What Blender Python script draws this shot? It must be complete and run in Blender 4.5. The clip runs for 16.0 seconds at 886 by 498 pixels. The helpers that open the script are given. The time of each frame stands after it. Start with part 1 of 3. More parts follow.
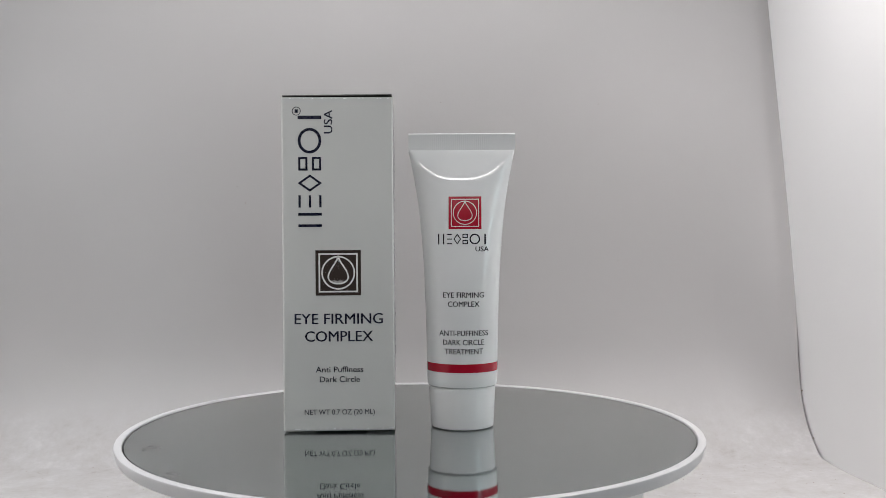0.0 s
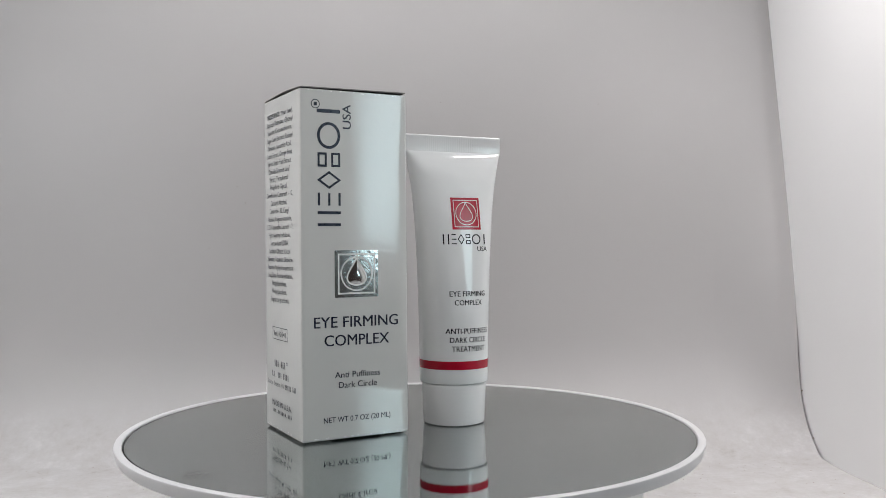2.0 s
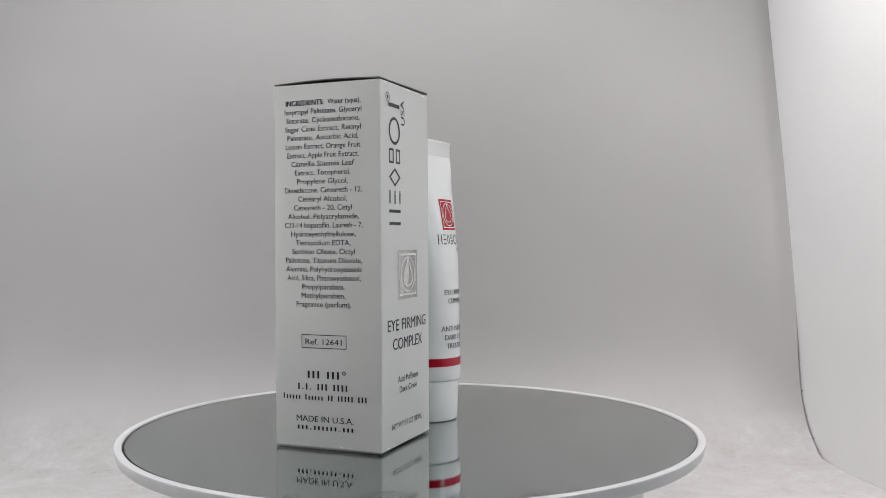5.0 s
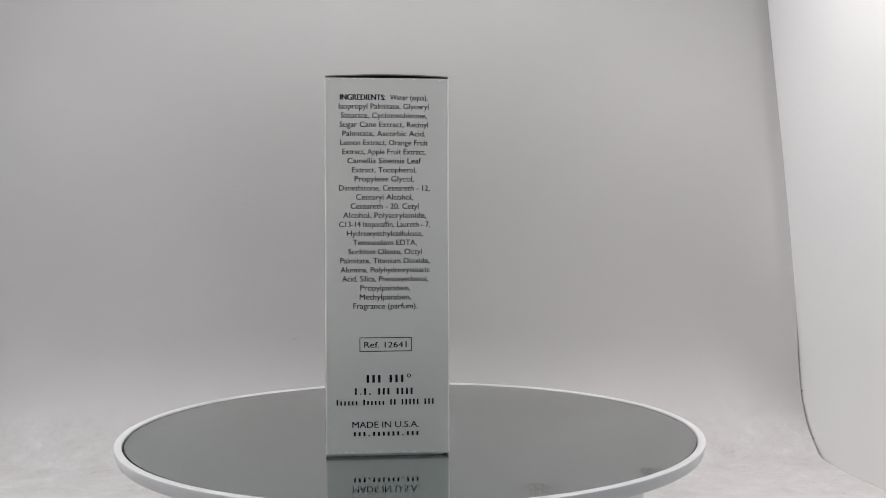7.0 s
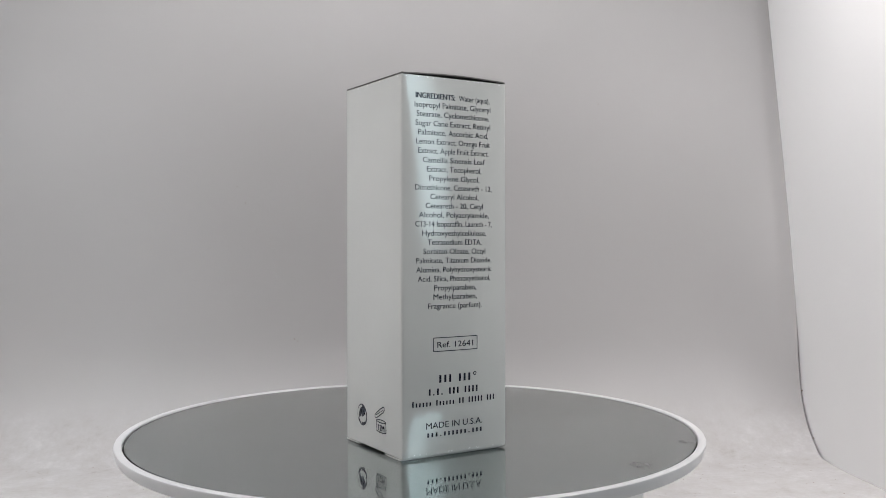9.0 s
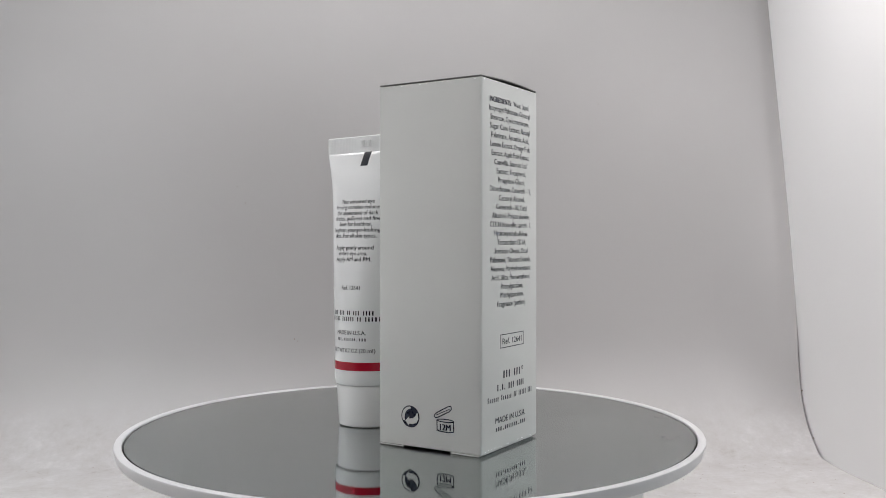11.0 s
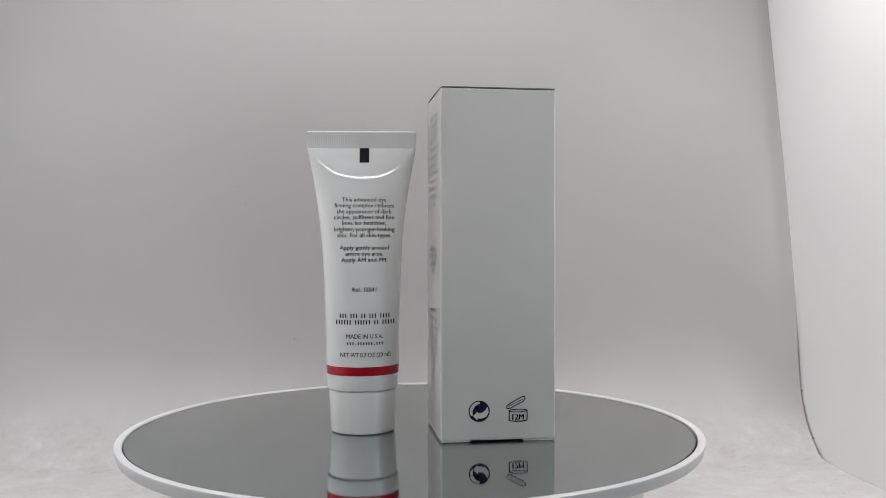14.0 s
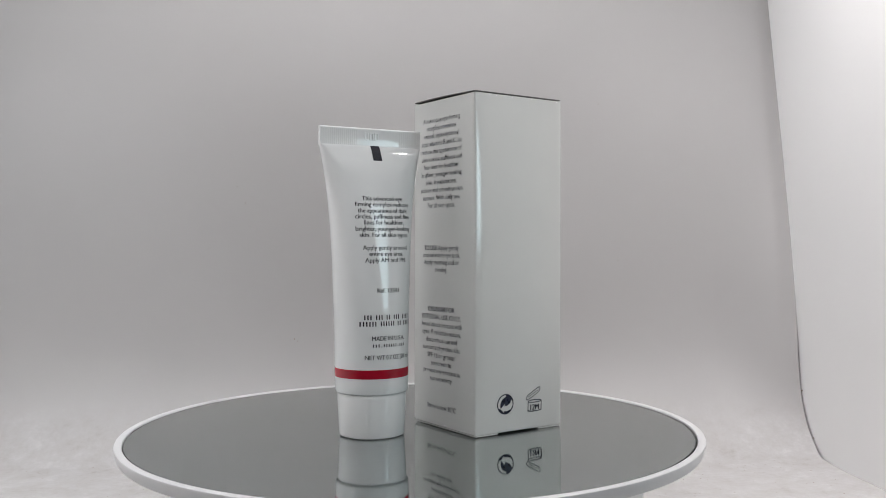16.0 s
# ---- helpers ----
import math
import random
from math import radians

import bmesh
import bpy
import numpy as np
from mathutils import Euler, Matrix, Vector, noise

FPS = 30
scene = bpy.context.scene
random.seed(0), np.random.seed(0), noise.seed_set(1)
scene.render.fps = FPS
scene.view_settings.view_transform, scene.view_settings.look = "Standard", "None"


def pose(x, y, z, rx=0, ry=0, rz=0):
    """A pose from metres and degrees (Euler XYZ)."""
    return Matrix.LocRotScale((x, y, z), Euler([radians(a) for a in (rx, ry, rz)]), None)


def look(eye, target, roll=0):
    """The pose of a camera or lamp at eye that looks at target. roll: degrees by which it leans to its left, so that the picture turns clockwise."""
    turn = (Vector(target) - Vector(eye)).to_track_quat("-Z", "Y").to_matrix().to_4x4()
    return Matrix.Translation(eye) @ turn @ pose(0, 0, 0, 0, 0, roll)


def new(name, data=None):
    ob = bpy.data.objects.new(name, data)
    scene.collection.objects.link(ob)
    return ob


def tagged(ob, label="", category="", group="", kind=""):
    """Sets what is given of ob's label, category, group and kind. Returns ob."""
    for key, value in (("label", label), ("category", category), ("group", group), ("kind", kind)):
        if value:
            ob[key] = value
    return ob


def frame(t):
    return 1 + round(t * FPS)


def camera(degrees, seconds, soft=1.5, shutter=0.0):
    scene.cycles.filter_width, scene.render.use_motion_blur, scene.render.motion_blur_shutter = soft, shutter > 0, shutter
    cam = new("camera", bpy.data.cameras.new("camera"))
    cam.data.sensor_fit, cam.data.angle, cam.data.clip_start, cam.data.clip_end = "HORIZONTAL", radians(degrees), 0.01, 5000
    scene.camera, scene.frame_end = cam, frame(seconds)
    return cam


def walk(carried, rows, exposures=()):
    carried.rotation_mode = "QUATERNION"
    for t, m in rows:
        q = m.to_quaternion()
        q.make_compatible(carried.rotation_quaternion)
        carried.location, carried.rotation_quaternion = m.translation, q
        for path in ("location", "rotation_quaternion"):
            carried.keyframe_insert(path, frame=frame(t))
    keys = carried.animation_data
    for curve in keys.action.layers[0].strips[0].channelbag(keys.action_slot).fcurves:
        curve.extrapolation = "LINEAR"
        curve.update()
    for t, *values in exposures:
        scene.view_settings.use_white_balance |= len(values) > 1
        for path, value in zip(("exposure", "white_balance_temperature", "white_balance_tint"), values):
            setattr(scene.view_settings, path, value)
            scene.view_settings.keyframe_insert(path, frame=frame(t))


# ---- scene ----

SECONDS = 16.0
TURN = 13.2619            # degrees the platter turns in a second, counter-clockwise from above
EYE = (0.0, -0.3226, 0.0639)

cam = camera(52.13, SECONDS, soft=0.8)
CAM_POSE = pose(*EYE, 90 - 0.272, 0, -1.9456) @ pose(0, 0, 0, 0, 0, -0.199)
walk(cam, [(0.0, CAM_POSE), (SECONDS, CAM_POSE)], exposures=[(0.0, 0.0), (SECONDS, 0.0)])

# ---------------------------------------------------------------- light
world = bpy.data.worlds.new("room")
scene.world = world
world.use_nodes = True
wn = world.node_tree.nodes["Background"]
wn.inputs["Color"].default_value = (0.76, 0.58, 0.52, 1)
wn.inputs["Strength"].default_value = 0.045


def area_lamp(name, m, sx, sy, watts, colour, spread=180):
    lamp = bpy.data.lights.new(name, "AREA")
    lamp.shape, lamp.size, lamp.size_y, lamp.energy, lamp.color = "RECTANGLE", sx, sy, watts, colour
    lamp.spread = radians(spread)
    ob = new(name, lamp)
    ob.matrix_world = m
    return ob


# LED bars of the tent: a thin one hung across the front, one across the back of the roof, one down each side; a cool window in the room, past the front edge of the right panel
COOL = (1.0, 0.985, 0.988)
area_lamp("led_bar_front", look((-0.01, -0.205, 0.215), (-0.01, 0.0, -0.02)), 0.29, 0.010, 0.195, COOL)
area_lamp("led_bar_middle", look((-0.02, 0.095, 0.310), (-0.02, 0.095, 0.0)), 0.38, 0.020, 0.31, COOL)
area_lamp("led_bar_right", look((0.178, 0.010, 0.308), (0.178, 0.010, 0.0)), 0.014, 0.15, 0.225, (1.0, 0.970, 0.965), 95)
area_lamp("led_bar_left", look((-0.20, -0.045, 0.308), (-0.20, -0.045, 0.0)), 0.016, 0.22, 0.24, (0.985, 0.990, 1.0), 95)
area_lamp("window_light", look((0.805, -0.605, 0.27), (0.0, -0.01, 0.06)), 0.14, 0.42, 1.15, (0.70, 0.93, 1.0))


# ---------------------------------------------------------------- materials
def material(name):
    m = bpy.data.materials.new(name)
    m.use_nodes = True
    nt = m.node_tree
    return m, nt, nt.nodes["Principled BSDF"]


def link(nt, a, b):
    nt.links.new(a, b)


def noise_node(nt, scale, detail=4.0, rough=0.5, coords="Object"):
    tc = nt.nodes.new("ShaderNodeTexCoord")
    n = nt.nodes.new("ShaderNodeTexNoise")
    n.inputs["Scale"].default_value, n.inputs["Detail"].default_value, n.inputs["Roughness"].default_value = scale, detail, rough
    link(nt, tc.outputs[coords], n.inputs["Vector"])
    return n.outputs["Fac"]


def ramp(nt, fac, stops):
    r = nt.nodes.new("ShaderNodeValToRGB")
    els = r.color_ramp.elements
    els[0].position, els[0].color = stops[0][0], (*stops[0][1], 1)
    els[1].position, els[1].color = stops[-1][0], (*stops[-1][1], 1)
    for p, c in stops[1:-1]:
        e = els.new(p)
        e.color = (*c, 1)
    link(nt, fac, r.inputs["Fac"])
    return r.outputs["Color"]


def bump(nt, bsdf, fac, strength, distance):
    b = nt.nodes.new("ShaderNodeBump")
    b.inputs["Strength"].default_value, b.inputs["Distance"].default_value = strength, distance
    link(nt, fac, b.inputs["Height"])
    link(nt, b.outputs["Normal"], bsdf.inputs["Normal"])


def value_range(nt, fac, lo, hi):
    mr = nt.nodes.new("ShaderNodeMapRange")
    mr.inputs["To Min"].default_value, mr.inputs["To Max"].default_value = lo, hi
    link(nt, fac, mr.inputs["Value"])
    return mr.outputs["Result"]


def surface(name, dark, light, scale, rough, metal=0.0, fine=0.0, relief=0.0, spec=0.5, coat=0.0):
    m, nt, b = material(name)
    n = noise_node(nt, scale)
    link(nt, ramp(nt, n, [(0.3, dark), (0.7, light)]), b.inputs["Base Color"])
    link(nt, value_range(nt, noise_node(nt, scale * 3), rough * 0.85, rough * 1.15), b.inputs["Roughness"])
    b.inputs["Metallic"].default_value = metal
    b.inputs["Specular IOR Level"].default_value = spec
    b.inputs["Coat Weight"].default_value = coat
    if relief:
        bump(nt, b, noise_node(nt, fine, 3.0), 0.4, relief)
    return m


CARD = surface("coated_white_card", (0.63, 0.635, 0.618), (0.655, 0.66, 0.64), 40, 0.09, fine=600, relief=0.00008, spec=0.6)
# inner grey board; its dark grey also paints the shade on the lid
SHADED_BOARD = surface("shaded_grey_board", (0.10, 0.095, 0.09), (0.15, 0.145, 0.14), 300, 0.8)
PLASTIC = surface("white_gloss_plastic", (0.765, 0.772, 0.77), (0.79, 0.797, 0.795), 30, 0.06, fine=140, relief=0.00010, spec=0.5)
CAP_PLASTIC = surface("white_cap_plastic", (0.84, 0.84, 0.835), (0.87, 0.87, 0.865), 60, 0.16, fine=700, relief=0.00002)
NAVY = surface("navy_ink", (0.005, 0.007, 0.022), (0.008, 0.011, 0.032), 400, 0.28, spec=0.5)
BLACK_INK = surface("black_ink", (0.008, 0.009, 0.014), (0.012, 0.013, 0.022), 400, 0.35, spec=0.2)
RED = surface("red_ink", (0.37, 0.004, 0.020), (0.42, 0.006, 0.027), 200, 0.22)
WHITE_INK = surface("white_ink", (0.74, 0.74, 0.73), (0.78, 0.78, 0.77), 200, 0.3)
FOIL = surface("silver_foil", (0.62, 0.62, 0.61), (0.70, 0.70, 0.69), 500, 0.14, metal=1.0, fine=420, relief=0.00012)
RIM = surface("white_rim_plastic", (0.60, 0.597, 0.605), (0.64, 0.637, 0.645), 50, 0.35, fine=900, relief=0.00002)
BASE = surface("white_base_plastic", (0.70, 0.70, 0.70), (0.76, 0.76, 0.76), 60, 0.45)
GAP_BLACK = surface("gap_black", (0.015, 0.015, 0.016), (0.03, 0.03, 0.03), 800, 0.8)
CHIP = surface("bare_bright_card", (0.85, 0.85, 0.85), (0.92, 0.92, 0.92), 900, 0.3)
WALL = surface("white_tent_panel", (0.90, 0.895, 0.895), (0.92, 0.915, 0.915), 9, 0.55, fine=600, relief=0.0001, spec=0.3)
SPECK = surface("brown_dust", (0.28, 0.23, 0.20), (0.42, 0.37, 0.33), 900, 0.9)


def backdrop_material():
    m, nt, b = material("white_vinyl_sheet")
    broad = ramp(nt, noise_node(nt, 7, 3), [(0.3, (0.458, 0.449, 0.449)), (0.7, (0.474, 0.465, 0.464))])
    grime_and_light = ramp(nt, noise_node(nt, 70, 12, 0.80), [(0.30, (0.80, 0.75, 0.71)), (0.42, (1.0, 0.985, 0.97)), (0.55, (1.10, 1.10, 1.10)), (0.66, (1.25, 1.25, 1.25))])
    mix = nt.nodes.new("ShaderNodeMix")
    mix.data_type, mix.blend_type = "RGBA", "MULTIPLY"
    # grime lies on the floor and in the bend alone; stops above 1 paint extra light there
    tc = nt.nodes.new("ShaderNodeTexCoord")
    sep = nt.nodes.new("ShaderNodeSeparateXYZ")
    link(nt, tc.outputs["Object"], sep.inputs["Vector"])
    low = nt.nodes.new("ShaderNodeMapRange")
    low.inputs["From Min"].default_value, low.inputs["From Max"].default_value = -0.015, -0.035
    link(nt, sep.outputs["Z"], low.inputs["Value"])
    link(nt, low.outputs["Result"], mix.inputs["Factor"])
    link(nt, broad, mix.inputs["A"])
    link(nt, grime_and_light, mix.inputs["B"])
    link(nt, mix.outputs["Result"], b.inputs["Base Color"])
    b.inputs["Roughness"].default_value = 0.5
    b.inputs["Specular IOR Level"].default_value = 0.35
    # creases of the vinyl: sharp ridges of a warped noise, strongest low down
    warp = nt.nodes.new("ShaderNodeTexNoise")
    warp.inputs["Scale"].default_value, warp.inputs["Detail"].default_value, warp.inputs["Distortion"].default_value = 16, 6, 0.7
    link(nt, tc.outputs["Object"], warp.inputs["Vector"])
    ridge = nt.nodes.new("ShaderNodeMath")
    ridge.operation = "PINGPONG"
    ridge.inputs[1].default_value = 0.12
    link(nt, warp.outputs["Fac"], ridge.inputs[0])
    fold = nt.nodes.new("ShaderNodeMath")
    fold.operation = "MULTIPLY"
    link(nt, ridge.outputs["Value"], fold.inputs[0])
    link(nt, low.outputs["Result"], fold.inputs[1])
    grain = nt.nodes.new("ShaderNodeMath")
    grain.operation = "MULTIPLY_ADD"
    grain.inputs[1].default_value = 0.05
    link(nt, noise_node(nt, 180, 5, 0.6), grain.inputs[0])
    link(nt, fold.outputs["Value"], grain.inputs[2])
    bump(nt, b, grain.outputs["Value"], 0.7, 0.0022)
    return m


def mirror_material():
    m, nt, b = material("tinted_mirror")
    b.inputs["Metallic"].default_value = 1.0
    tc = nt.nodes.new("ShaderNodeTexCoord")
    total = None
    # finger smudges, in the platter's own space: x, y, radius
    for sx, sy, rad in ((-0.0695, -0.0645, 0.0085), (0.033, 0.0125, 0.0028), (-0.061, -0.073, 0.0035), (-0.084, -0.030, 0.009)):
        mp = nt.nodes.new("ShaderNodeVectorMath")
        mp.operation = "DISTANCE"
        mp.inputs[1].default_value = (sx, sy, 0)
        link(nt, tc.outputs["Object"], mp.inputs[0])
        r = nt.nodes.new("ShaderNodeMapRange")
        r.interpolation_type = "SMOOTHSTEP"
        r.inputs["From Min"].default_value, r.inputs["From Max"].default_value = rad * 0.3, rad
        r.inputs["To Min"].default_value, r.inputs["To Max"].default_value = 1.0, 0.0
        link(nt, mp.outputs["Value"], r.inputs["Value"])
        if total is None:
            total = r.outputs["Result"]
        else:
            add = nt.nodes.new("ShaderNodeMath")
            add.operation, add.use_clamp = "ADD", True
            link(nt, total, add.inputs[0])
            link(nt, r.outputs["Result"], add.inputs[1])
            total = add.outputs["Value"]
    mul = nt.nodes.new("ShaderNodeMath")
    mul.operation, mul.use_clamp = "MULTIPLY", True
    link(nt, total, mul.inputs[0])
    link(nt, value_range(nt, noise_node(nt, 500, 4, 0.7), 0.0, 1.5), mul.inputs[1])
    film = ramp(nt, noise_node(nt, 25, 4), [(0.3, (0.452, 0.510, 0.520)), (0.7, (0.476, 0.534, 0.545))])
    mix = nt.nodes.new("ShaderNodeMix")
    mix.data_type = "RGBA"
    link(nt, mul.outputs["Value"], mix.inputs["Factor"])
    link(nt, film, mix.inputs["A"])
    mix.inputs["B"].default_value = (0.10, 0.105, 0.105, 1)
    link(nt, mix.outputs["Result"], b.inputs["Base Color"])
    link(nt, value_range(nt, mul.outputs["Value"], 0.025, 0.35), b.inputs["Roughness"])
    return m


def clear_glass():
    m, nt, b = material("clear_glass")
    b.inputs["Transmission Weight"].default_value, b.inputs["IOR"].default_value, b.inputs["Roughness"].default_value = 1.0, 1.45, 0.0
    b.inputs["Base Color"].default_value = (0.97, 0.985, 0.98, 1)
    return m


CLEAR = clear_glass()
VINYL = backdrop_material()
MIRROR = mirror_material()


# ---------------------------------------------------------------- mesh helpers
def mesh_object(name, bm, mat, smooth=True):
    me = bpy.data.meshes.new(name)
    bm.to_mesh(me)
    bm.free()
    me.materials.append(mat)
    if smooth:
        for p in me.polygons:
            p.use_smooth = True
        me.set_sharp_from_angle(angle=radians(35))
    return new(name, me)


def part(name, bm, mat, parent, label="", smooth=True):
    ob = mesh_object(name, bm, mat, smooth)
    ob.parent = parent
    return tagged(ob, label)


def thing(name, label, category, m, kind=""):
    ob = new(name)
    ob.empty_display_size = 0.01
    ob.matrix_world = m
    return tagged(ob, label, category, kind=kind)


def lathe(profile, segments=96, closed=False):
    """A body turned round z from (radius, height) pairs."""
    bm = bmesh.new()
    rings = []
    for r, z in profile:
        if r < 1e-7:
            rings.append([bm.verts.new((0, 0, z))])
        else:
            rings.append([bm.verts.new((r * math.cos(2 * math.pi * i / segments), r * math.sin(2 * math.pi * i / segments), z)) for i in range(segments)])
    pairs = list(zip(rings, rings[1:]))
    if closed:
        pairs.append((rings[-1], rings[0]))
    for a, b in pairs:
        for i in range(segments):
            j = (i + 1) % segments
            if len(a) == 1:
                bm.faces.new((a[0], b[j], b[i]))
            elif len(b) == 1:
                bm.faces.new((a[i], a[j], b[0]))
            else:
                bm.faces.new((a[i], a[j], b[j], b[i]))
    bmesh.ops.recalc_face_normals(bm, faces=bm.faces)
    return bm


def sheet(points, thickness_to):
    """A closed thin sheet: a grid of points and the same grid moved by thickness_to(point)."""
    bm = bmesh.new()
    top = [[bm.verts.new(p) for p in row] for row in points]
    low = [[bm.verts.new(thickness_to(Vector(p), i, j)) for j, p in enumerate(row)] for i, row in enumerate(points)]
    n, k = len(points), len(points[0])
    for i in range(n - 1):
        for j in range(k - 1):
            bm.faces.new((top[i][j], top[i][j + 1], top[i + 1][j + 1], top[i + 1][j]))
            bm.faces.new((low[i][j], low[i + 1][j], low[i + 1][j + 1], low[i][j + 1]))
    for i in range(n - 1):
        bm.faces.new((top[i][0], top[i + 1][0], low[i + 1][0], low[i][0]))
        bm.faces.new((top[i][-1], low[i][-1], low[i + 1][-1], top[i + 1][-1]))
    for j in range(k - 1):
        bm.faces.new((top[0][j], low[0][j], low[0][j + 1], top[0][j + 1]))
        bm.faces.new((top[-1][j], top[-1][j + 1], low[-1][j + 1], low[-1][j]))
    bmesh.ops.recalc_face_normals(bm, faces=bm.faces)
    return bm


def block(x0, x1, y0, y1, z0, z1, bevel=0.0):
    bm = bmesh.new()
    bmesh.ops.create_cube(bm, size=1.0)
    for v in bm.verts:
        v.co = Vector(((x0 + x1) / 2 + v.co.x * (x1 - x0), (y0 + y1) / 2 + v.co.y * (y1 - y0), (z0 + z1) / 2 + v.co.z * (z1 - z0)))
    if bevel:
        bmesh.ops.bevel(bm, geom=bm.edges[:], offset=bevel, segments=2, affect="EDGES")
    return bm


# flat artwork is drawn in (u, v) on a surface and then laid on it by a function
def art_stroke(pts, width, closed=True):
    bm = bmesh.new()
    n = len(pts)
    inner, outer = [], []
    for i in range(n):
        p = Vector(pts[i])
        sides = []
        if closed or i:
            sides.append((p - Vector(pts[i - 1])).normalized())
        if closed or i < n - 1:
            sides.append((Vector(pts[(i + 1) % n]) - p).normalized())
        normals = [Vector((-d.y, d.x)) for d in sides]
        m = sum(normals, Vector((0, 0)))
        m = m.normalized() if m.length > 1e-6 else normals[0]
        m /= max(0.35, m.dot(normals[0]))
        inner.append(bm.verts.new((*(p + m * width / 2), 0)))
        outer.append(bm.verts.new((*(p - m * width / 2), 0)))
    for i in range(n if closed else n - 1):
        j = (i + 1) % n
        bm.faces.new((outer[i], outer[j], inner[j], inner[i]))
    return bm


def art_rect(u0, u1, v0, v1, nu=1, nv=1):
    bm = bmesh.new()
    g = [[bm.verts.new((u0 + (u1 - u0) * i / nu, v0 + (v1 - v0) * j / nv, 0)) for j in range(nv + 1)] for i in range(nu + 1)]
    for i in range(nu):
        for j in range(nv):
            bm.faces.new((g[i][j], g[i + 1][j], g[i + 1][j + 1], g[i][j + 1]))
    return bm


def art_fill(pts):
    bm = bmesh.new()
    f = bm.faces.new([bm.verts.new((*p, 0)) for p in pts])
    bmesh.ops.triangulate(bm, faces=[f])
    return bm


def art_join(*bms):
    out = bmesh.new()
    for b in bms:
        me = bpy.data.meshes.new("tmp")
        b.to_mesh(me)
        b.free()
        out.from_mesh(me)
        bpy.data.meshes.remove(me)
    return out


def rect_pts(u0, u1, v0, v1, n=8):
    corners = [(u0, v0), (u1, v0), (u1, v1), (u0, v1)]
    return [tuple(a + (b - a) * k / n for a, b in zip(corners[i], corners[(i + 1) % 4])) for i in range(4) for k in range(n)]


def arc_pts(cu, cv, ru, rv, a0, a1, n):
    return [(cu + ru * math.cos(radians(a0 + (a1 - a0) * i / n)), cv + rv * math.sin(radians(a0 + (a1 - a0) * i / n))) for i in range(n + 1)]


def drop_pts(cu, v0, v1, wide, n=36):
    """A water drop with its point up."""
    out = []
    hgt = v1 - v0
    for i in range(n):
        t = 2 * math.pi * i / n
        s = math.sin(t / 2)
        out.append((cu + wide / 2 * math.sin(t) * s ** 2 * 1.54, v1 - hgt * (1 - math.cos(t)) / 2))
    return out[::-1]


def raw_text(s):
    cu = bpy.data.curves.new("type", "FONT")
    cu.body, cu.size, cu.resolution_u = s, 1.0, 3
    ob = new("type", cu)
    bpy.context.view_layer.update()
    me = bpy.data.meshes.new_from_object(ob.evaluated_get(bpy.context.evaluated_depsgraph_get()))
    bm = bmesh.new()
    bm.from_mesh(me)
    bpy.data.objects.remove(ob)
    bpy.data.curves.remove(cu)
    bpy.data.meshes.remove(me)
    return bm


CAP_H = 0.729


def art_text(s, cu, width, v, cap, heavy=0.024):
    """A printed line centred at cu with its baseline at v, as wide and tall as given; heavy thickens its strokes."""
    bm = raw_text(s)
    xs = [p.co.x for p in bm.verts]
    x0, x1 = min(xs) - heavy / 2, max(xs) + heavy / 2
    if heavy:
        widened(bm, heavy)
    for p in bm.verts:
        p.co = Vector((cu + ((p.co.x - x0) / (x1 - x0) - 0.5) * width, v + p.co.y * cap / CAP_H, p.co.z))
    return bm


def pieces(bm):
    """The separate islands of a flat drawing, each as a drawing of its own."""
    out, left = [], set(bm.faces)
    while left:
        stack, found = [next(iter(left))], set()
        while stack:
            f = stack.pop()
            if f in found:
                continue
            found.add(f)
            stack += [g for e in f.edges for g in e.link_faces if g not in found]
        left -= found
        piece, made = bmesh.new(), {}
        for f in sorted(found, key=lambda g: g.index):
            for v in f.verts:
                if v not in made:
                    made[v] = piece.verts.new(v.co)
            piece.faces.new([made[v] for v in f.verts])
        out.append(piece)
    bm.free()
    return sorted(out, key=lambda b: min(v.co.x for v in b.verts))


def widened(bm, by):
    """Thickens the upright strokes of a flat drawing."""
    twin = bmesh.ops.duplicate(bm, geom=bm.verts[:] + bm.edges[:] + bm.faces[:])["geom"]
    twin = {g for g in twin if isinstance(g, bmesh.types.BMVert)}
    for p in bm.verts:
        p.co += Vector((by / 2, 0, 0.003)) if p in twin else Vector((-by / 2, 0, 0))
    return bm


def art_bars(pattern, cu, width, v, cap):
    """Writing as a row of plain upright bars: X a tall one, x a low one, . a dot, a space a gap."""
    pitch = width / len(pattern)
    out = []
    for k, c in enumerate(pattern):
        if c == " ":
            continue
        mid = cu - width / 2 + pitch * (k + 0.5)
        half, high = pitch * (0.16 if c == "." else 0.21), cap * {"X": 1.0, "x": 0.72, ".": 0.2}[c]
        out.append(art_rect(mid - half, mid + half, v, v + high, 1, 2))
    return art_join(*out)


def laid(bm, put, lift):
    for p in bm.verts:
        p.co = put(p.co.x, p.co.y, lift + p.co.z)
    return bm


MM = 0.001


def mm_scaled(bm):
    for p in bm.verts:
        p.co *= MM
    return bm


# ---------------------------------------------------------------- the light tent
FLOOR_Z = -0.0432
LEFT_X, RIGHT_X, FRONT_Y, BACK_Y, TOP_Z = -0.24, 0.2033, -0.225, 0.235, 0.315


